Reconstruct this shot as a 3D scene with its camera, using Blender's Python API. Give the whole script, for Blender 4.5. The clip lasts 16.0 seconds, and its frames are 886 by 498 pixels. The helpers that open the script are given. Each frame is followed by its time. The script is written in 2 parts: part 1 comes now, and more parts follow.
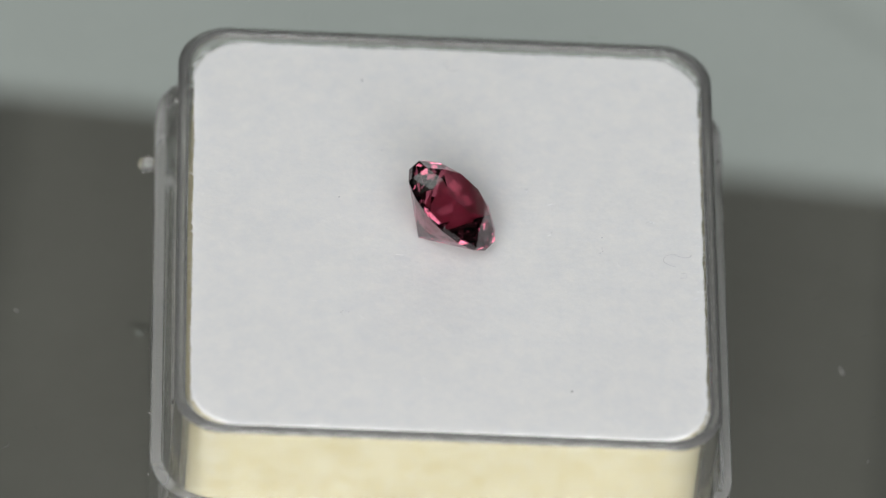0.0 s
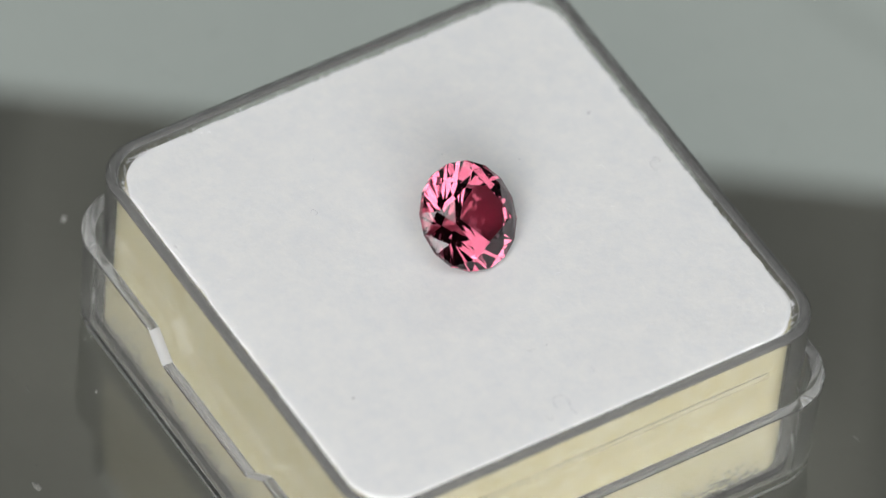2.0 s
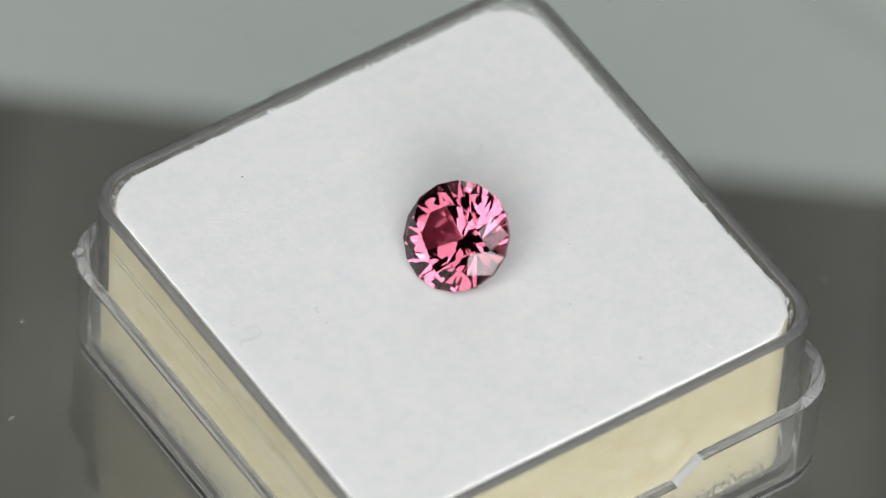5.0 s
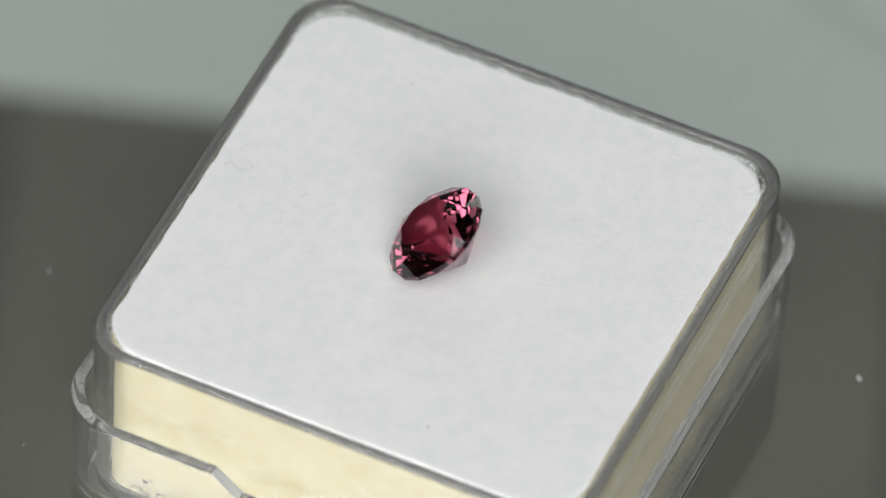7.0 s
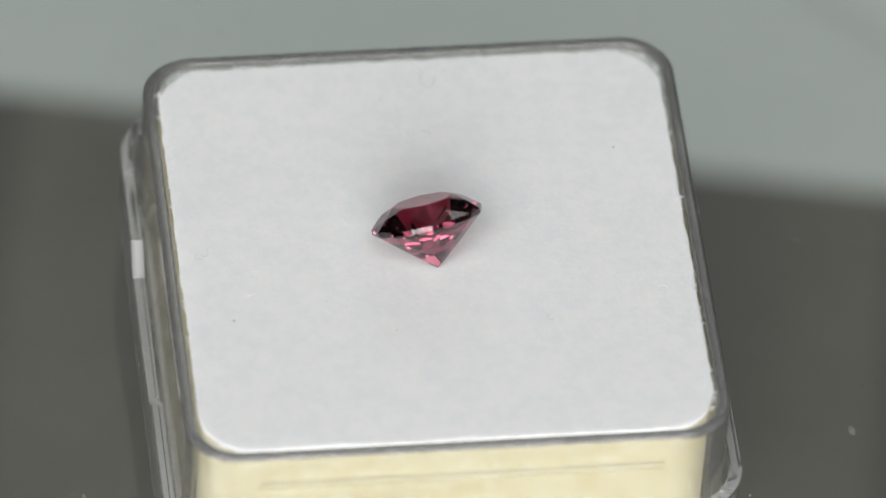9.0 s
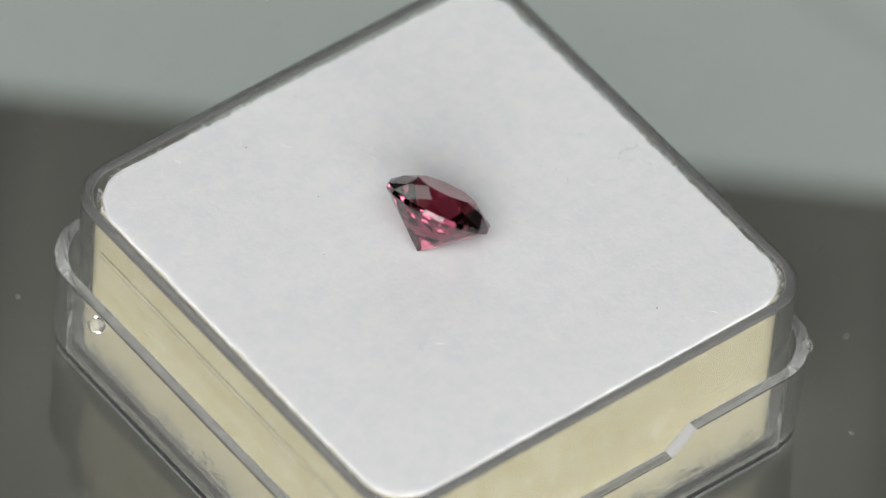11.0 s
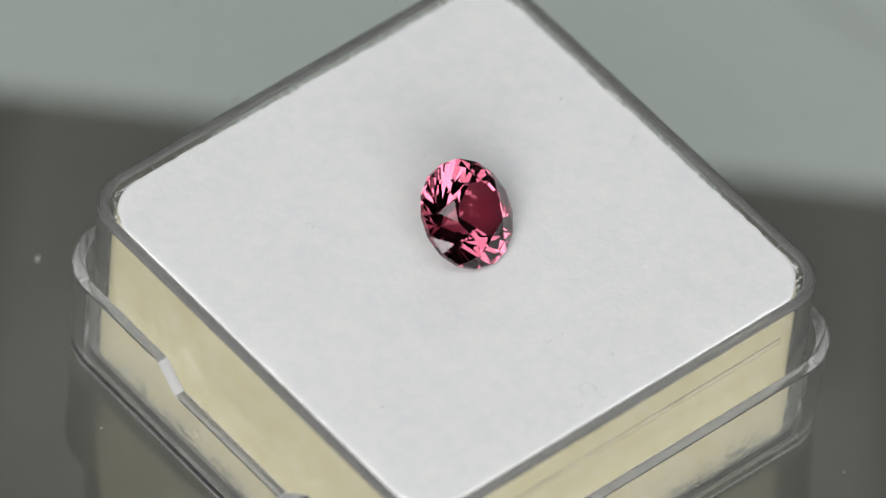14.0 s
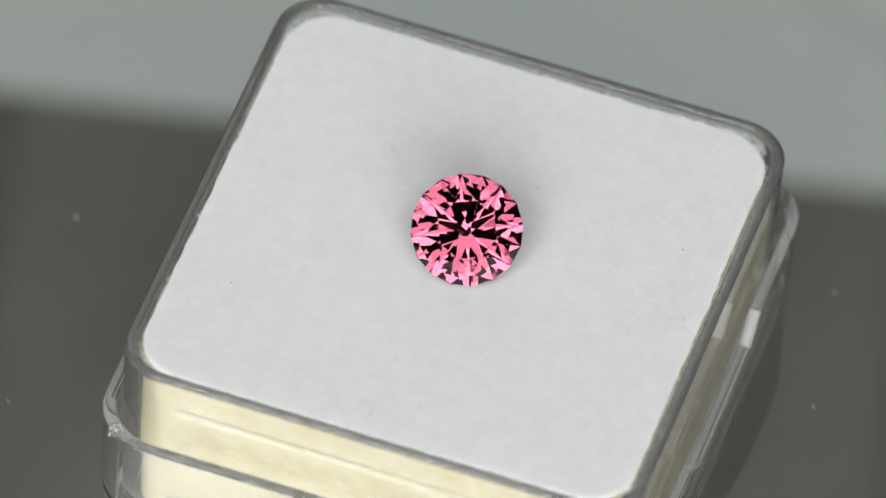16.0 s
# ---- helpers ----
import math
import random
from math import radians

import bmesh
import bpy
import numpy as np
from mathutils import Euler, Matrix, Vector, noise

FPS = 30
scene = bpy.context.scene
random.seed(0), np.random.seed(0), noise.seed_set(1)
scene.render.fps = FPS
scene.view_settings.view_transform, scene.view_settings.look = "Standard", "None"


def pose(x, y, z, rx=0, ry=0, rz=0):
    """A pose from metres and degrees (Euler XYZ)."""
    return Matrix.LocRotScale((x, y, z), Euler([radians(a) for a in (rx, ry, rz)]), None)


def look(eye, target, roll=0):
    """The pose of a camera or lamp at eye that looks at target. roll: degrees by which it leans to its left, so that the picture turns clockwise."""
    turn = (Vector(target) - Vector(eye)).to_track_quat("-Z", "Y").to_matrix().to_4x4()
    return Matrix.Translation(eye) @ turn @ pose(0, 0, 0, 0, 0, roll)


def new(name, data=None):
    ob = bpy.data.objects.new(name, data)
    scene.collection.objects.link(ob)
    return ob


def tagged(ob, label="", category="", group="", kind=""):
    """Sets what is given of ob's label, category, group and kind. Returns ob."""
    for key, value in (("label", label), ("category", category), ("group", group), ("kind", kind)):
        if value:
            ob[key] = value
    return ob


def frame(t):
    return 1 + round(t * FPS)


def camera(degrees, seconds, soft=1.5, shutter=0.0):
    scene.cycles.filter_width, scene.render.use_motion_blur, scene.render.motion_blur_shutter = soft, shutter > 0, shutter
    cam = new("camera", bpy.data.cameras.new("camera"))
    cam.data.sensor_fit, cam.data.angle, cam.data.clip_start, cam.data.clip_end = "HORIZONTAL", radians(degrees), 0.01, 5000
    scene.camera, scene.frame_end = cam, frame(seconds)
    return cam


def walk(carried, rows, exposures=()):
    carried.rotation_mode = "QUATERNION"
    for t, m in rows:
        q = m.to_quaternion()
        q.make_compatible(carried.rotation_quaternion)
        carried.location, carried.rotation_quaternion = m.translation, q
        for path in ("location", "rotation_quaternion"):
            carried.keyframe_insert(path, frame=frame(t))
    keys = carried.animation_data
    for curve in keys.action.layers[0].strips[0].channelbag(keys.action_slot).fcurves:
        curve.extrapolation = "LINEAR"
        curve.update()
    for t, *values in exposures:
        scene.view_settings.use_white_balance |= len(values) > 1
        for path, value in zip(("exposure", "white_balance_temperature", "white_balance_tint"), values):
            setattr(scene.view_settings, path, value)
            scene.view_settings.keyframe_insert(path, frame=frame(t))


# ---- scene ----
# ---------------------------------------------------------------- camera
MM = 0.001
FOAM_Z = 11.1 * MM
SECONDS = 16.0
cam = camera(5.130, SECONDS, soft=1.3)
CAM = pose(0, -0.33434, 0.37947 + FOAM_Z, 41.272, -3.169, 3.629)
walk(cam, [(0.0, CAM), (SECONDS, CAM)], exposures=[
    (0.0, -0.10), (0.8, -0.07), (1.5, -0.01), (2.3, -0.01), (3.0, -0.05), (4.0, -0.03), (4.6, 0.02), (5.0, 0.04), (6.2, 0.03), (7.5, 0.02), (8.5, 0.03),
    (9.2, 0.0), (10.3, -0.01), (11.5, -0.02), (12.3, -0.09), (13.0, -0.08), (13.8, -0.02), (15.0, -0.02), (SECONDS, -0.06)])

# a close focus on the stone, with little depth
cam.data.dof.use_dof = True
cam.data.dof.focus_distance = 0.506
cam.data.dof.aperture_fstop = 32.0

# ---------------------------------------------------------------- turning
SPIN0, SPIN = 4.012, -29.329          # degrees at the start, degrees a second
TILT = Matrix.Translation((0, 0, 0.0002)) @ pose(0, 0, 0, -0.305, 0.780, 0)


def spun(t):
    return pose(0, 0, 0, 0, 0, SPIN0 + SPIN * t)


# ---------------------------------------------------------------- light
world = bpy.data.worlds.new("world")
scene.world = world
world.use_nodes = True
world.node_tree.nodes["Background"].inputs[0].default_value = (0.55, 0.6, 0.6, 1)
world.node_tree.nodes["Background"].inputs[1].default_value = 0.15


def softbox(name, eye, target, w, h, watts, colour):
    data = bpy.data.lights.new(name, "AREA")
    data.shape, data.size, data.size_y, data.energy, data.color = "RECTANGLE", w, h, watts, colour
    ob = new(name, data)
    ob.matrix_world = look(eye, target)
    return ob


softbox("overhead_softbox", (0.010, -0.276, 0.592), (0, 0, 0.012), 0.66, 0.245, 1.48, (0.96, 0.99, 1.0))
softbox("side_softbox", (-0.262, -0.395, 0.412), (0, 0, 0.012), 0.26, 0.26, 1.0, (1.0, 0.99, 0.97))
softbox("low_softbox", (0.049, -0.562, 0.262), (0, 0, 0.012), 0.54, 0.30, 3.1, (1.0, 0.988, 0.98))

# ---------------------------------------------------------------- materials


def material(name, colour, rough=0.5, **given):
    m = bpy.data.materials.new(name)
    m.use_nodes = True
    b = m.node_tree.nodes["Principled BSDF"]
    b.inputs["Base Color"].default_value = (*colour, 1)
    b.inputs["Roughness"].default_value = rough
    for key, value in given.items():
        b.inputs[key.replace("_", " ")].default_value = value
    return m


def noise_node(m, scale, detail=4.0, rough=0.55, stretch=None):
    n = m.node_tree.nodes.new("ShaderNodeTexNoise")
    n.inputs["Scale"].default_value, n.inputs["Detail"].default_value = scale, detail
    n.inputs["Roughness"].default_value = rough
    c = m.node_tree.nodes.new("ShaderNodeTexCoord")
    if stretch:
        mp = m.node_tree.nodes.new("ShaderNodeMapping")
        mp.inputs["Scale"].default_value = stretch
        m.node_tree.links.new(c.outputs["Object"], mp.inputs["Vector"])
        m.node_tree.links.new(mp.outputs["Vector"], n.inputs["Vector"])
    else:
        m.node_tree.links.new(c.outputs["Object"], n.inputs["Vector"])
    return n


def tint(m, n, low, high, lo=0.3, hi=0.7, socket="Base Color"):
    r = m.node_tree.nodes.new("ShaderNodeValToRGB")
    r.color_ramp.elements[0].position, r.color_ramp.elements[1].position = lo, hi
    r.color_ramp.elements[0].color, r.color_ramp.elements[1].color = (*low, 1), (*high, 1)
    m.node_tree.links.new(n.outputs["Fac"], r.inputs["Fac"])
    m.node_tree.links.new(r.outputs["Color"], m.node_tree.nodes["Principled BSDF"].inputs[socket])


def relief(m, nodes, strength, distance):
    """Adds up bumps of several noise textures."""
    last = None
    for n, k in nodes:
        b = m.node_tree.nodes.new("ShaderNodeBump")
        b.inputs["Strength"].default_value, b.inputs["Distance"].default_value = strength, distance * k
        m.node_tree.links.new(n.outputs["Fac"], b.inputs["Height"])
        if last:
            m.node_tree.links.new(last.outputs["Normal"], b.inputs["Normal"])
        last = b
    m.node_tree.links.new(last.outputs["Normal"], m.node_tree.nodes["Principled BSDF"].inputs["Normal"])


# white fibre pad
FELT = material("white_felt", (0.86, 0.86, 0.86), 0.95, Specular_IOR_Level=0.15)
tint(FELT, noise_node(FELT, 950, 8, 0.75), (0.812, 0.821, 0.840), (0.886, 0.881, 0.872), 0.34, 0.66)
relief(FELT, [(noise_node(FELT, 900, 4), 0.35), (noise_node(FELT, 3200, 5, 0.7), 1.0)], 0.14, 0.00013)
# aged cream foam below the felt
FOAM = material("cream_foam", (0.80, 0.74, 0.55), 0.95, Specular_IOR_Level=0.15)
tint(FOAM, noise_node(FOAM, 800, 8, 0.75), (0.425, 0.382, 0.232), (0.495, 0.468, 0.345), 0.33, 0.67)
relief(FOAM, [(noise_node(FOAM, 1400, 4), 1.0), (noise_node(FOAM, 4000, 3), 1.0)], 0.15, 0.0002)
# clear styrene
PLASTIC = material("clear_plastic", (0.97, 0.972, 0.96), 0.02, Transmission_Weight=0.97, IOR=1.5)
tint(PLASTIC, noise_node(PLASTIC, 420, 6, 0.7), (0.008,) * 3, (0.06,) * 3, 0.5, 0.8, "Roughness")
# cloudier foot of the lid, standing in for light reflected off its rounded edge
BASE = material("base_edge_sheen", (0.9, 0.9, 0.9), 0.3, Transmission_Weight=0.80, IOR=1.5)
HAZE = material("hazy_plastic", (0.9, 0.9, 0.9), 0.25, Transmission_Weight=0.68, IOR=1.5)
RIM = material("worn_plastic_edge", (0.93, 0.935, 0.92), 0.10, Transmission_Weight=0.88, IOR=1.5)
tint(RIM, noise_node(RIM, 300, 5, 0.7), (0.03,) * 3, (0.16,) * 3, 0.35, 0.75, "Roughness")
# pink-purple garnet
GARNET = bpy.data.materials.new("pink_garnet")
GARNET.use_nodes = True
GARNET.node_tree.nodes.remove(GARNET.node_tree.nodes["Principled BSDF"])
garnet_body = GARNET.node_tree.nodes.new("ShaderNodeBsdfRefraction")
garnet_body.inputs["Color"].default_value = (0.70, 0.352, 0.432, 1)
garnet_body.inputs["Roughness"].default_value, garnet_body.inputs["IOR"].default_value = 0.0, 1.76
gloss = GARNET.node_tree.nodes.new("ShaderNodeBsdfGlossy")
gloss.inputs["Roughness"].default_value, gloss.inputs["Color"].default_value = 0.0, (0.95, 0.88, 0.905, 1)
fres = GARNET.node_tree.nodes.new("ShaderNodeFresnel")
fres.inputs["IOR"].default_value = 1.76
mix = GARNET.node_tree.nodes.new("ShaderNodeMixShader")
GARNET.node_tree.links.new(fres.outputs[0], mix.inputs[0])
GARNET.node_tree.links.new(garnet_body.outputs[0], mix.inputs[1])
GARNET.node_tree.links.new(gloss.outputs[0], mix.inputs[2])
GARNET.node_tree.links.new(mix.outputs[0], GARNET.node_tree.nodes["Material Output"].inputs["Surface"])
# dark glossy acrylic platter
ACRYLIC = material("dark_acrylic", (0.090, 0.092, 0.078), 0.003, IOR=2.3)
tint(ACRYLIC, noise_node(ACRYLIC, 90, 6, 0.65), (0.083, 0.085, 0.072), (0.097, 0.099, 0.085))
DUST = material("dust", (0.48, 0.48, 0.46), 0.9)
FAINT = material("faint_dust", (0.34, 0.34, 0.32), 0.9, Alpha=0.4)
CRUMB = material("grey_crumb", (0.13, 0.13, 0.115), 0.9)
LINT = material("lint", (0.50, 0.50, 0.53), 0.9)
SPECK = material("dark_speck", (0.06, 0.055, 0.05), 0.9)
WALL = material("grey_wall_paint", (0.1, 0.1, 0.095), 0.9)
tint(WALL, noise_node(WALL, 6, 5), (0.09, 0.09, 0.085), (0.11, 0.11, 0.105))
DESK = material("grey_desk_laminate", (0.3, 0.3, 0.29), 0.6)
tint(DESK, noise_node(DESK, 30, 5), (0.27, 0.27, 0.26), (0.33, 0.33, 0.32))
BLACK = material("black_plastic", (0.02, 0.02, 0.02), 0.5)


def glow(name, colour, strength):
    m = bpy.data.materials.new(name)
    m.use_nodes = True
    m.node_tree.nodes.remove(m.node_tree.nodes["Principled BSDF"])
    em = m.node_tree.nodes.new("ShaderNodeEmission")
    em.inputs["Color"].default_value, em.inputs["Strength"].default_value = (*colour, 1), strength
    m.node_tree.links.new(em.outputs[0], m.node_tree.nodes["Material Output"].inputs["Surface"])
    return m


GLOW = glow("lit_diffuser", (0.89, 1.0, 0.95), 1.70)
# added glow, no known lamp, that gives the platter its grey reflection
DIM = glow("dim_reflection_glow", (1.0, 1.0, 0.9), 0.22)
# added weaker glow that draws one thin line in the platter's reflection
STRIP_GLOW = glow("dim_strip_glow", (0.89, 1.0, 0.95), 1.42)

# ---------------------------------------------------------------- mesh helpers


def part(name, bm, mat, parent=None, label="", smooth=False):
    bmesh.ops.recalc_face_normals(bm, faces=bm.faces)
    me = bpy.data.meshes.new(name)
    bm.to_mesh(me)
    bm.free()
    me.materials.append(mat)
    if smooth:
        me.shade_smooth()
        me.set_sharp_from_angle(angle=radians(38))
    ob = new(name, me)
    ob.parent = parent
    return tagged(ob, label) if label else ob


def block(bm, cx, cy, cz, sx, sy, sz, m=None):
    q = Matrix.Translation((cx, cy, cz)) @ Matrix.Diagonal((sx, sy, sz, 1))
    return bmesh.ops.create_cube(bm, size=1, matrix=(m @ q) if m else q)["verts"]


ALONG = (-1.0, -0.9, -0.8, -0.6, -0.42, -0.34, -0.2, 0.0, 0.2, 0.34, 0.42, 0.6, 0.8, 0.9, 1.0)


def square_ring(half, r, corner=9, stops=None):
    """Points of a square with round corners, anticlockwise, in metres; stops: places along a side."""
    pts, s = [], half - r
    for k in range(4):
        a = k * math.pi / 2
        base = [(half, max(-s, min(s, y))) for y in (stops or [u * s for u in ALONG])]
        base += [(s + r * math.cos(b), s + r * math.sin(b)) for b in
                 (math.pi / 2 * (j + 1) / (corner + 1) for j in range(corner))]
        pts += [(x * math.cos(a) - y * math.sin(a), x * math.sin(a) + y * math.cos(a)) for x, y in base]
    return pts


def loft(bm, rings, lift=None):
    """Joins rings of (half, corner radius, z) into one closed skin."""
    rows, held = [], []
    for a, b in zip(rings, rings[1:] + [None]):
        held.append(a)
        if b and abs(b[2] - a[2]) > 1.0 * MM:
            for k in (0.12 * MM / abs(b[2] - a[2]), 1 - 0.12 * MM / abs(b[2] - a[2])):
                held.append(tuple(p + (q - p) * k for p, q in zip(a, b)))
    for half, r, z in held:
        stops = [u * MM for u in (-11, -9, -7.3, -5.65, -4.15, -2, 0, 2, 4.15, 5.65, 7.3, 9, 11)]
        row = []
        for x, y in square_ring(half, r, 9, [-(half - r)] + stops + [half - r]):
            row.append(bm.verts.new((x, y, lift(x, y, z) if lift else z)))
        rows.append(row)
    for a, b in zip(rows, rows[1:]):
        for i in range(len(a)):
            j = (i + 1) % len(a)
            bm.faces.new((a[i], a[j], b[j], b[i]))
    bm.faces.new(rows[0][::-1])
    bm.faces.new(rows[-1])
    return bm


def strand(bm, pts, width):
    """A thin three-sided fibre along the points."""
    rows = []
    for k, p in enumerate(pts):
        d = (pts[min(k + 1, len(pts) - 1)] - pts[max(k - 1, 0)]).normalized()
        a = d.cross(Vector((0.31, 0.17, 0.93))).normalized()
        b = d.cross(a)
        rows.append([bm.verts.new(p + (a * math.cos(u) + b * math.sin(u)) * width) for u in (0, 2.094, 4.189)])
    for a, b in zip(rows, rows[1:]):
        for i in range(3):
            bm.faces.new((a[i], a[(i + 1) % 3], b[(i + 1) % 3], b[i]))
    bm.faces.new(rows[0][::-1])
    bm.faces.new(rows[-1])


# ---------------------------------------------------------------- room
def room():
    bm = bmesh.new()
    block(bm, 0, 0, -0.0425, 2.4, 2.4, 0.02)
    tagged(part("floor", bm, DESK), "grey laminate desk top under the turntable", "desk", kind="structure")
    for name, x, y, sx, sy in (("wall_north", 0, 1.22, 2.44, 0.04), ("wall_south", 0, -1.22, 2.44, 0.04),
                               ("wall_east", 1.22, 0, 0.04, 2.4), ("wall_west", -1.22, 0, 0.04, 2.4)):
        bm = bmesh.new()
        block(bm, x, y, 0.7, sx, sy, 1.5)
        tagged(part(name, bm, WALL), "plain grey painted wall", "wall", kind="structure")
    bm = bmesh.new()
    block(bm, 0, 0, 1.47, 2.44, 2.44, 0.04)
    tagged(part("ceiling", bm, WALL), "plain grey painted ceiling", "ceiling", kind="structure")


def prism(bm, pts, y0, y1):
    """A flat board from its corners (x, z) in millimetres, between two depths in metres."""
    front, back = ([bm.verts.new((x * MM, y, z * MM)) for x, z in pts] for y in (y0, y1))
    bm.faces.new(front)
    bm.faces.new(back[::-1])
    for i in range(len(pts)):
        j = (i + 1) % len(pts)
        bm.faces.new((front[j], front[i], back[i], back[j]))


def light_board():
    """Lit board behind the turntable, with a dim panel and a thin strip added; its upper edge and the strip show
    mirrored in the platter.
    """
    top = new("light_board")
    y = 0.080
    # the upper panel is added, its outline cut to the grey seen in the platter
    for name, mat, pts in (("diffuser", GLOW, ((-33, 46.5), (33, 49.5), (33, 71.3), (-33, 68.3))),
                           ("upper_glow", DIM, ((-26.7, 68.9), (27.7, 71.4), (30.6, 130), (-31.1, 130)))):
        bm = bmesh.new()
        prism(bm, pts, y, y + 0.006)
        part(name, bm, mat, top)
    bm = bmesh.new()
    prism(bm, ((-56, 43), (56, 47), (56, 134), (-56, 134)), y + 0.0062, y + 0.011)
    part("back", bm, BLACK, top)
    # added thin strip across a lower corner of the diffuser, glowing less than it
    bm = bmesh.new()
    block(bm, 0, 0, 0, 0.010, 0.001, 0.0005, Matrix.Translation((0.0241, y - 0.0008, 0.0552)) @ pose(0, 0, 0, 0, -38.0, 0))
    part("dim_strip", bm, STRIP_GLOW, top)
    bm = bmesh.new()
    block(bm, 0, y + 0.016, 0.088, 0.34, 0.01, 0.01)
    part("crossbar", bm, BLACK, top)
    for sx in (-0.165, 0.165):
        bm = bmesh.new()
        block(bm, sx, y + 0.016, 0.0252, 0.01, 0.01, 0.1154)
        part("post", bm, BLACK, top)
    tagged(top, "upright lit white diffuser board behind the turntable", "light panel")


room()
light_board()


# ---------------------------------------------------------------- turntable
def disc(bm, rings, n=96):
    rows = [[bm.verts.new((r * math.cos(2 * math.pi * i / n), r * math.sin(2 * math.pi * i / n), z)) for i in range(n)]
            for r, z in rings]
    for a, b in zip(rows, rows[1:]):
        for i in range(n):
            bm.faces.new((a[i], a[(i + 1) % n], b[(i + 1) % n], b[i]))
    bm.faces.new(rows[0][::-1])
    bm.faces.new(rows[-1])


def turntable():
    base = new("turntable_stand")
    bm = bmesh.new()
    disc(bm, [(0.086, -0.0325), (0.09, -0.031), (0.09, -0.0125), (0.085, -0.0105)])
    part("housing", bm, BLACK, base, smooth=True)
    bm = bmesh.new()
    disc(bm, [(0.012, -0.0105), (0.012, -0.0062)])
    part("spindle", bm, BLACK, base, smooth=True)
    tagged(base, "low black round turntable base on the desk", "turntable")
    top = new("turntable_platter")
    bm = bmesh.new()
    disc(bm, [(0.119, -0.006), (0.12, -0.0053), (0.12, -0.0006), (0.1194, 0.0)])
    part("disc", bm, ACRYLIC, top)
    tagged(top, "dark grey glossy acrylic turntable disc with dust", "turntable")
    return top


def flake(bm, x, y, z, size, rnd, flat=0.5):
    """A small irregular crumb."""
    vs = []
    for k in range(5):
        a = 2 * math.pi * k / 5 + rnd.uniform(-0.4, 0.4)
        vs.append(bm.verts.new((x + size * rnd.uniform(0.35, 0.6) * math.cos(a),
                                y + size * rnd.uniform(0.35, 0.6) * math.sin(a), z)))
    tip = bm.verts.new((x, y, z + size * flat))
    for k in range(5):
        bm.faces.new((vs[k], vs[(k + 1) % 5], tip))
    bm.faces.new(vs[::-1])


def dust_on_platter(parent):
    rnd = random.Random(4)
    bm = bmesh.new()
    for k in range(120):
        a, r = rnd.uniform(0, 2 * math.pi), rnd.uniform(0.0185, 0.034)
        flake(bm, r * math.cos(a), r * math.sin(a), 0.00001, rnd.choice((0.04, 0.05, 0.07, 0.09)) * MM, rnd, 0.3)
    tagged(part("dust", bm, FAINT, parent, "scattered faint dust specks"), kind="stuff")
    bm = bmesh.new()
    for k in range(110):
        a, r = rnd.uniform(0, 2 * math.pi), rnd.uniform(0.0195, 0.031)
        q, b, n = Vector((r * math.cos(a), r * math.sin(a), 0.00002)), rnd.uniform(0, 6.283), rnd.uniform(0.15, 0.6) * MM
        d, e = Vector((math.cos(b), math.sin(b), 0)), Vector((-math.sin(b), math.cos(b), 0)) * rnd.uniform(-0.35, 0.35) * n
        strand(bm, [q, q + d * n * 0.5 + e, q + d * n], rnd.uniform(0.010, 0.018) * MM)
    tagged(part("fine_hairs", bm, FAINT, parent, "faint curled dust hairs"), kind="stuff")
    # larger lint crumbs
    for x, y, size, mat in ((21.34, 2.0, 0.55, FAINT), (-19.42, -10.95, 0.42, DUST), (17.2, 13.35, 0.3, FAINT), (-8.3, -15.5, 0.12, DUST),
                            (-4.25, -21.4, 0.6, FAINT), (8.94, -20.29, 0.3, FAINT), (-6.1, 18.8, 0.35, FAINT), (15.9, -14.9, 0.35, FAINT),
                            (19.9, -9.6, 0.4, FAINT), (22.5, -4.1, 0.25, FAINT), (-21.8, 4.4, 0.35, FAINT), (-14, 17.5, 0.22, DUST)):
        bm = bmesh.new()
        flake(bm, 0, 0, 0, size * MM, rnd, 0.18)
        ob = part("crumb", bm, mat, parent)
        ob.matrix_basis = pose(x * MM, y * MM, 0.00001, 0, 0, rnd.uniform(0, 360)) @ Matrix.Diagonal((1.4, 0.6, 1, 1))


PLATTER = turntable()
dust_on_platter(PLATTER)


# ---------------------------------------------------------------- gem box
def wall_dust(parent, half, z0, z1, count, seed):
    """Tiny pale specks clinging to the outer walls."""
    rnd = random.Random(seed)
    bm = bmesh.new()
    for k in range(count):
        flake(bm, 0, 0, 0, rnd.choice((0.05, 0.06, 0.08, 0.14)) * MM, rnd, 0.3)
        bm.verts.ensure_lookup_table()
        turn = pose(0, 0, 0, 0, 0, 90 * rnd.randrange(4)) @ pose(half * MM, rnd.uniform(-11, 11) * MM, rnd.uniform(z0, z1) * MM, 0, 90, 0)
        for v in bm.verts[-6:]:
            v.co = turn @ v.co
    tagged(part("dust", bm, DUST, parent), kind="stuff")


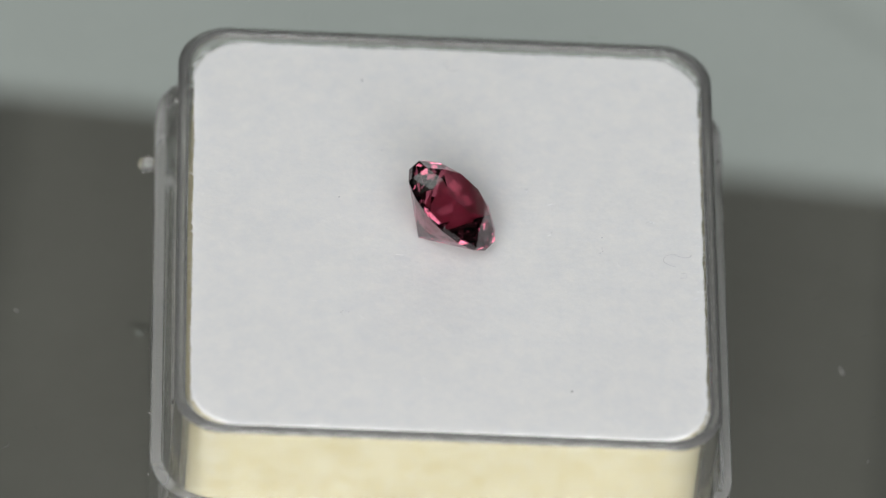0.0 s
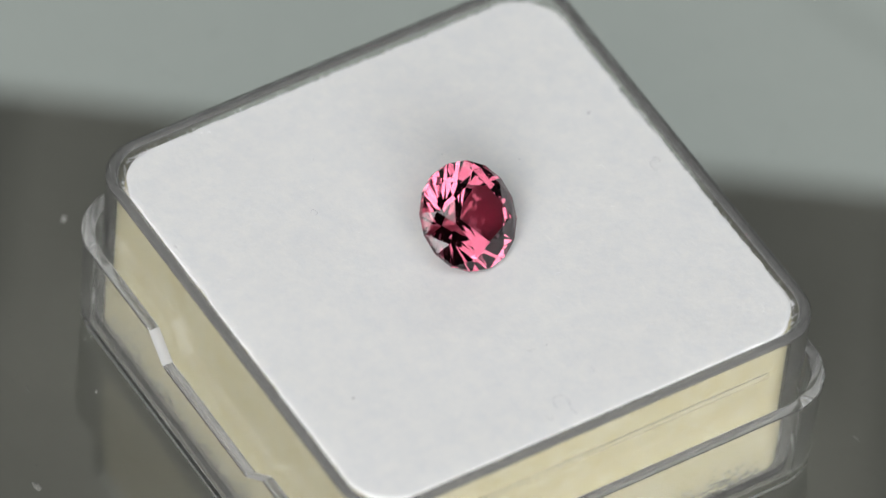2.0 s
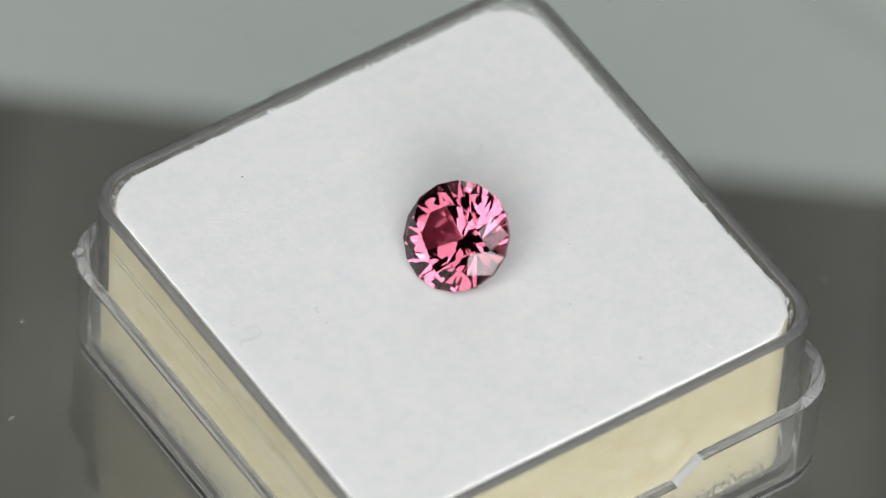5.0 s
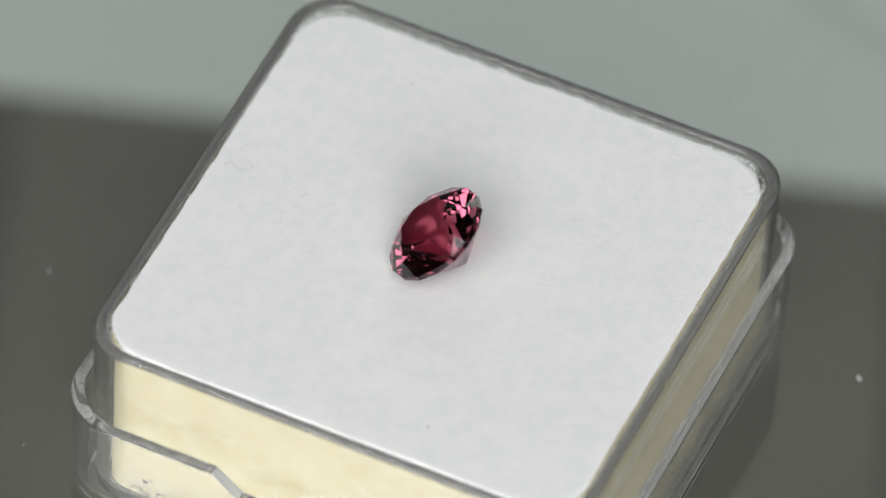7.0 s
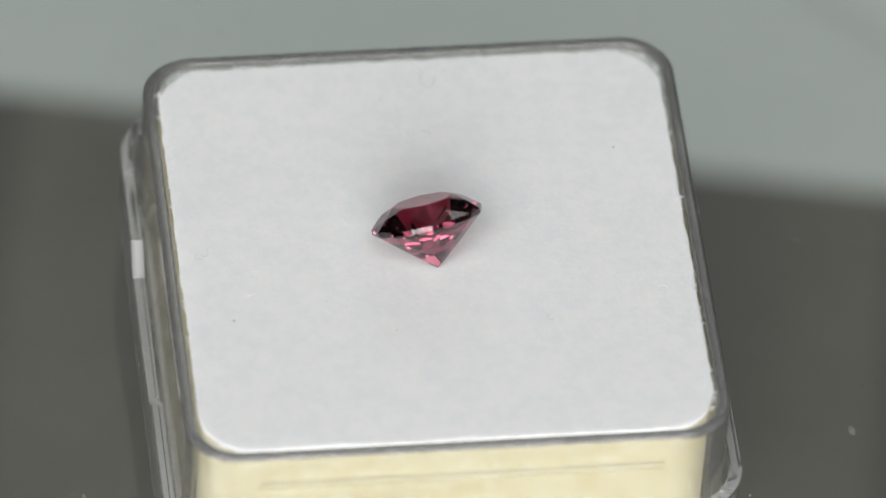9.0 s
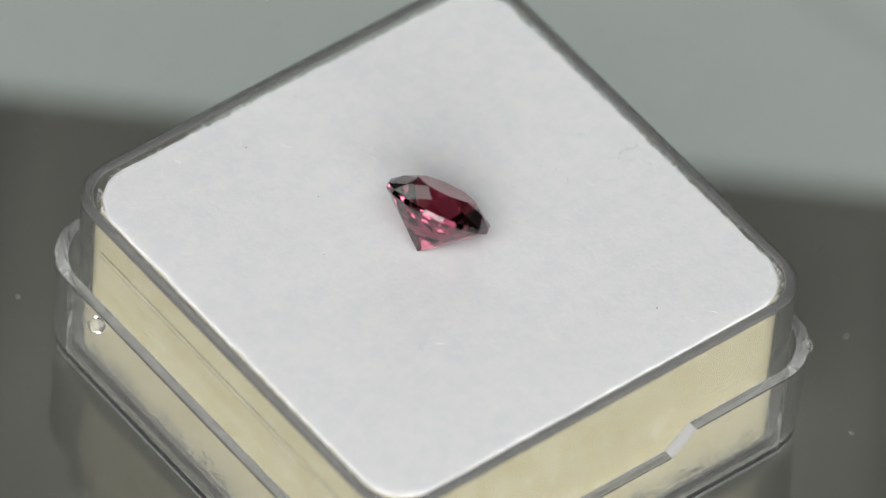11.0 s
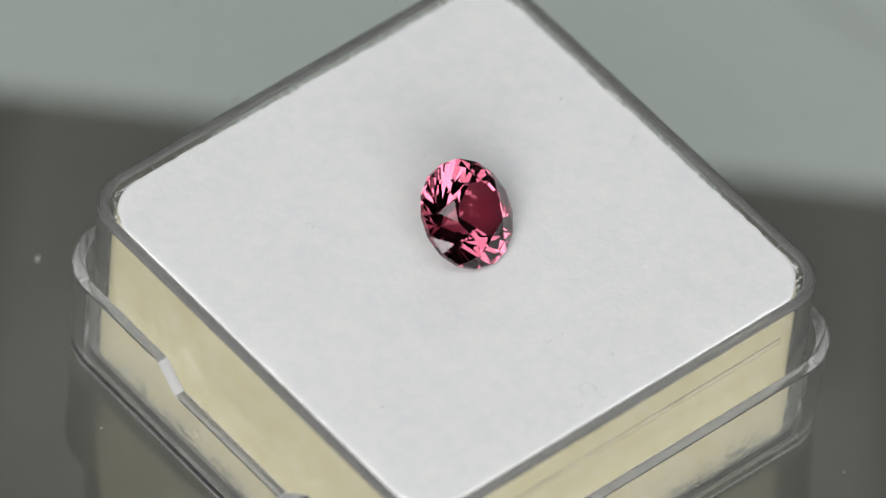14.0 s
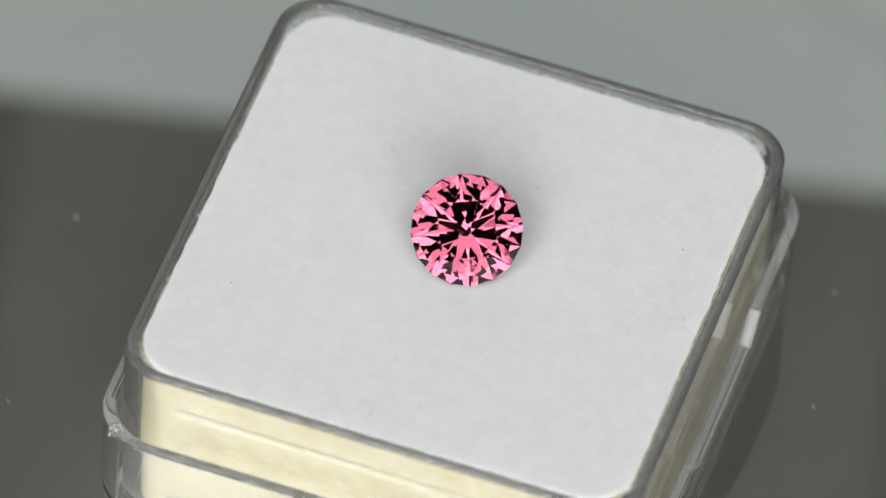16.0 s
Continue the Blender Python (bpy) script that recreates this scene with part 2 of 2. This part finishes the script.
def lid_tray():
    """The clear lid, turned over, that the box stands in: a notch in the rim of two sides."""
    top = new("box_lid")

    def lift(x, y, z):
        if z > 4.9 * MM and abs(y) > 12.5 * MM:
            k = min(max((abs(x) - 4.15 * MM) / (1.5 * MM), 0), 1)
            return z - 1.25 * MM * (1 - k)
        return z
    bm = bmesh.new()
    loft(bm, [(14.1 * MM, 2.7 * MM, 0), (14.45 * MM, 3.0 * MM, 0.1 * MM), (14.62 * MM, 3.1 * MM, 0.2 * MM), (14.67 * MM, 3.1 * MM, 0.5 * MM),
              (14.68 * MM, 3.15 * MM, 0.6 * MM), (14.82 * MM, 3.2 * MM, 6.3 * MM), (14.77 * MM, 3.15 * MM, 6.35 * MM),
              (14.24 * MM, 2.75 * MM, 6.35 * MM), (14.19 * MM, 2.75 * MM, 6.3 * MM), (14.08 * MM, 2.7 * MM, 0.6 * MM),
              (13.85 * MM, 2.5 * MM, 0.38 * MM)], lift)
    shell = part("shell", bm, PLASTIC, top, smooth=True)
    shell.visible_shadow = False
    shell.data.materials.append(RIM)
    shell.data.materials.append(BASE)
    shell.data.materials.append(HAZE)
    for f in shell.data.polygons:
        c = f.center / MM
        if c.z < 0.52 and f.normal.z < 0.2 and f.normal.x * c.x + f.normal.y * c.y > 1:
            f.material_index = 2
        elif f.normal.z > 0.3 and c.z > 4:
            f.material_index = 3 if abs(c.y) > 13.8 and 4.2 < abs(c.x) < 5.6 else 0
    wall_dust(top, 14.73, 1.2, 4.9, 26, 5)
    rnd = random.Random(9)
    for x, y, z, s in ((14.0, -13.5, 6.2, 0.33), (-15.25, 8.4, 6.2, 0.45)):
        bm = bmesh.new()
        bmesh.ops.create_icosphere(bm, subdivisions=2, radius=s * MM, matrix=Matrix.Translation((x * MM, y * MM, z * MM)))
        for v in bm.verts:
            v.co += Vector((rnd.uniform(-1, 1), rnd.uniform(-1, 1), rnd.uniform(-1, 1))) * 0.06 * MM
        nub = part("sprue_nub", bm, PLASTIC, top, "frosted moulding nub", smooth=True)
        nub.visible_shadow = False
    return tagged(top, "clear plastic square box lid turned upside down", "box lid")


def clear_box():
    top = new("gem_box")
    bm = bmesh.new()
    loft(bm, [(13.4 * MM, 2.2 * MM, 0.41 * MM), (13.76 * MM, 2.5 * MM, 0.6 * MM), (13.86 * MM, 2.6 * MM, 11.02 * MM),
              (13.77 * MM, 2.55 * MM, 11.15 * MM), (13.66 * MM, 2.45 * MM, 11.21 * MM), (13.56 * MM, 2.4 * MM, 11.23 * MM), (13.46 * MM, 2.3 * MM, 11.23 * MM),
              (13.37 * MM, 2.25 * MM, 11.195 * MM), (13.285 * MM, 2.2 * MM, 11.09 * MM), (13.27 * MM, 2.2 * MM, 11.02 * MM), (13.24 * MM, 2.2 * MM, 1.0 * MM), (12.95 * MM, 1.9 * MM, 0.72 * MM)])
    shell = part("shell", bm, PLASTIC, top, smooth=True)
    shell.visible_shadow = False
    shell.data.materials.append(RIM)
    for f in shell.data.polygons:
        if f.normal.z > 0.2 and f.center.z > 10.8 * MM:
            f.material_index = 1
    wall_dust(top, 13.87, 5.6, 10.4, 34, 8)
    for sx in (-1, 1):
        bm = bmesh.new()
        block(bm, sx * 13.865 * MM, 0, 9.1 * MM, 0.05 * MM, 20.5 * MM, 0.42 * MM)
        ridge = part("ridge", bm, PLASTIC, top)
        ridge.visible_shadow = False
    return tagged(top, "clear plastic square gem box standing in its lid", "gem box")


def felt_pad():
    top = new("foam_pad")
    bm = bmesh.new()
    loft(bm, [(12.8 * MM, 2.0 * MM, 0.74 * MM), (13.0 * MM, 2.2 * MM, 1.0 * MM), (13.06 * MM, 2.3 * MM, 6 * MM),
              (13.06 * MM, 2.3 * MM, 10.60 * MM), (12.9 * MM, 2.2 * MM, 10.66 * MM)])
    part("foam_body", bm, FOAM, top, "cream yellowed foam sides", smooth=True)
    # felt top, gently uneven, with a soft edge
    bm = bmesh.new()
    rows = []
    for half, z in [(13.05, 10.62), (13.1, 10.70), (13.1, 10.85), (13.06, 10.89), (12.95, 10.9)] + [(12.8 - 0.32 * k, 10.9) for k in range(40)]:
        row = []
        r = max(2.6 * half / 13.2, 0.001)
        for x, y in square_ring(half * MM, r * MM, 9, [u * 0.25 * MM * half / 13.25 for u in range(-45, 46)]):
            n = noise.noise(Vector((x, y, z * MM)) * 700) * 0.018 + noise.noise(Vector((x, y, 3)) * 180) * 0.04
            e = 0.999 + 0.006 * noise.noise(Vector((x, y, 5)) * 1500) + 0.003 * noise.noise(Vector((x, y, 7)) * 500)
            row.append(bm.verts.new((x * e, y * e, (z + (n if z > 10.8 else 0)) * MM)))
        rows.append(row)
    for a, b in zip(rows, rows[1:]):
        for i in range(len(a)):
            j = (i + 1) % len(a)
            bm.faces.new((a[i], a[j], b[j], b[i]))
    bm.faces.new(rows[0][::-1])
    bm.faces.new(rows[-1])
    part("felt_top", bm, FELT, top, "soft white fibrous felt top", smooth=True)
    return tagged(top, "white felt topped cream foam pad filling the box", "foam pad")


def pad_fuzz(parent):
    """Loose fibres round the edge of the felt and over it, and crumbs along the foot of the foam."""
    rnd = random.Random(21)
    bm = bmesh.new()
    edge = square_ring(13.0 * MM, 2.6 * MM, 9, [u * 0.6 * MM for u in range(-18, 19)])
    for k in range(7500):
        i, f = rnd.randrange(len(edge)), rnd.random()
        x, y = (edge[i][c] * (1 - f) + edge[(i + 1) % len(edge)][c] * f for c in (0, 1))
        if noise.noise(Vector((x, y, 0)) * 900) < rnd.uniform(-0.5, 0.3):
            continue
        q = Vector((x + rnd.uniform(-0.35, 0.35) * MM, y + rnd.uniform(-0.35, 0.35) * MM, 0))
        q = Vector((max(-13.04 * MM, min(13.04 * MM, q.x)), max(-13.04 * MM, min(13.04 * MM, q.y)), 10.8 * MM))
        out = Vector((x, y, 0)).normalized()
        side = Vector((-out.y, out.x, 0))
        d = (out * rnd.uniform(-0.5, 0.8) + side * rnd.uniform(-1, 1) + Vector((0, 0, rnd.uniform(0.25, 1.0)))).normalized()
        n = rnd.uniform(0.08, 0.26) * MM
        bend = Vector((rnd.uniform(-1, 1), rnd.uniform(-1, 1), -0.6)) * n * 0.35
        strand(bm, [q, q + d * n * 0.5 + bend * 0.3, q + d * n + bend], rnd.uniform(0.010, 0.017) * MM)
    for k in range(60):
        q = Vector((rnd.uniform(-12.7, 12.7), rnd.uniform(-12.7, 12.7), 10.92)) * MM
        a, n = rnd.uniform(0, 6.283), rnd.uniform(0.2, 0.7) * MM
        d = Vector((math.cos(a), math.sin(a), 0))
        e = Vector((-d.y, d.x, 0)) * rnd.uniform(-0.3, 0.3) * n
        strand(bm, [q - Vector((0, 0, 0.05 * MM)), q + d * n * 0.5 + e + Vector((0, 0, rnd.uniform(0.0, 0.03) * MM)), q + d * n - Vector((0, 0, 0.02 * MM))],
               rnd.uniform(0.006, 0.010) * MM)
    tagged(part("fuzz", bm, FELT, parent, "loose white fibres"), kind="stuff")
    for name, mat, count, lo, hi in (("grey_grit", CRUMB, 3000, 0.07, 0.22), ("pale_grit", DUST, 900, 0.06, 0.18)):
        bm = bmesh.new()
        for k in range(count):
            u, sd = rnd.uniform(-10.7, 10.7), rnd.randrange(4)
            z = 0.95 + abs(rnd.gauss(0, 0.6)) + (0.25 * math.sin(u * 1.7 + sd) if mat is CRUMB else rnd.uniform(0, 1.0))
            flake(bm, 0, 0, 0, rnd.uniform(lo, hi) * MM, rnd, 0.4)
            bm.verts.ensure_lookup_table()
            turn = pose(0, 0, 0, 0, 0, 90 * sd) @ pose(13.065 * MM, u * MM, max(z, 0.9) * MM, 0, 90, 0)
            for v in bm.verts[-6:]:
                v.co = turn @ v.co
        tagged(part(name, bm, mat, parent), kind="stuff")


def lint_on_pad(parent):
    """A few dark specks and curled hairs lying on the felt."""
    rnd = random.Random(3)
    for x, y, size in ((6.2, -10.06, 0.11), (-4.4, 10.68, 0.16), (-5.6, 2.5, 0.09), (-3.4, 5.84, 0.09), (7.9, 0.43, 0.10), (-4.44, 10.84, 0.08)):
        bm = bmesh.new()
        flake(bm, x * MM, y * MM, 10.93 * MM, size * MM, rnd, 0.5)
        part("speck", bm, SPECK if size == 0.11 else LINT, parent)
    for x, y, r, turn, a0 in ((-5.32, -5.45, 0.20, 4.0, 0), (11.5, -1.1, 0.48, 4.2, 1.0), (11.9, -0.4, 0.45, 2.2, 3.8), (11.75, -2.0, 0.35, 2.0, 5.2),
                              (0.32, 11.7, 0.28, 4.5, 2.0), (0.0, 12.0, 0.22, 3.0, 0.5), (10.2, 1.4, 0.3, 1.6, 0.2), (8.2, -0.6, 0.4, 1.2, 2.2)):
        bm = bmesh.new()
        pts = []
        for k in range(12):
            a = a0 + turn * k / 11
            rr = r * (1 + 0.35 * math.sin(1.7 * k / 4 + a0))
            pts.append(Vector((x + rr * math.cos(a), y + rr * math.sin(a) * 0.8, 10.97 + 0.03 * math.sin(k))) * MM)
        strand(bm, pts, 0.009 * MM)
        part("lint_hair", bm, LINT, parent)


def gem():
    """A round brilliant: eight mains, star and girdle facets."""
    R, CR, PV, GT = 2.885, 0.88, 2.45, 0.26
    rt, rm, rl = 0.54 * R, 0.80 * R, 0.22 * R
    c = math.cos(math.pi / 8)
    hull = bmesh.new()
    pts = [(0, 0, -PV)]
    for k in range(8):
        a, b = k * math.pi / 4, (k + 0.5) * math.pi / 4
        pts.append((rt * math.cos(a), rt * math.sin(a), GT + CR))
        pts.append((rm * math.cos(b), rm * math.sin(b), GT + CR * (R - rm * c) / (R - rt)))
        pts.append((rl * math.cos(b), rl * math.sin(b), -PV * (1 - rl * c / R)))
    for k in range(16):
        a = k * math.pi / 8
        pts.append((R * math.cos(a), R * math.sin(a), 0))
        pts.append((R * math.cos(a), R * math.sin(a), GT))
    for p in pts:
        hull.verts.new(Vector(p) * MM)
    bmesh.ops.convex_hull(hull, input=hull.verts)
    bmesh.ops.dissolve_limit(hull, angle_limit=radians(0.6), verts=hull.verts, edges=hull.edges)
    bmesh.ops.recalc_face_normals(hull, faces=hull.faces)
    top = new("gemstone")
    for name, lo, hi in (("table_facet", 0.99, 1.1), ("crown", 0.1, 0.99), ("girdle", -0.1, 0.1), ("pavilion", -1.1, -0.1)):
        me = bpy.data.meshes.new(name)
        used, faces = {}, []
        for f in hull.faces:
            if lo <= f.normal.z < hi:
                faces.append([used.setdefault(tuple(v.co), len(used)) for v in f.verts])
        me.from_pydata(list(used), [], faces)
        me.materials.append(GARNET)
        new(name, me).parent = top
    hull.free()
    return tagged(top, "round brilliant cut pink purple garnet lying tilted on felt", "gemstone")


LID = lid_tray()
BOX = clear_box()
PAD = felt_pad()
pad_fuzz(PAD)
lint_on_pad(PAD)
GEM = gem()
GEM_REST = pose(0.12 * MM, 1.05 * MM, FOAM_Z + 1.93 * MM, 0, 0, 17.5) @ pose(0, 0, 0, 0, 41.0, 0) @ pose(0, 0, 0, 0, 0, 31.2)
LID_REST = TILT @ pose(-0.14 * MM, 0.67 * MM, 0)
BOX_REST = TILT @ pose(-0.11 * MM, 0.60 * MM, 0)
PAD_REST = TILT @ pose(-0.03 * MM, 0.58 * MM, 0)


def motions():
    times = [k * 0.2 for k in range(81)]
    for thing, rest in ((PLATTER, Matrix.Identity(4)), (LID, LID_REST), (BOX, BOX_REST), (PAD, PAD_REST), (GEM, GEM_REST)):
        walk(thing, [(t, spun(t) @ rest) for t in times])


motions()
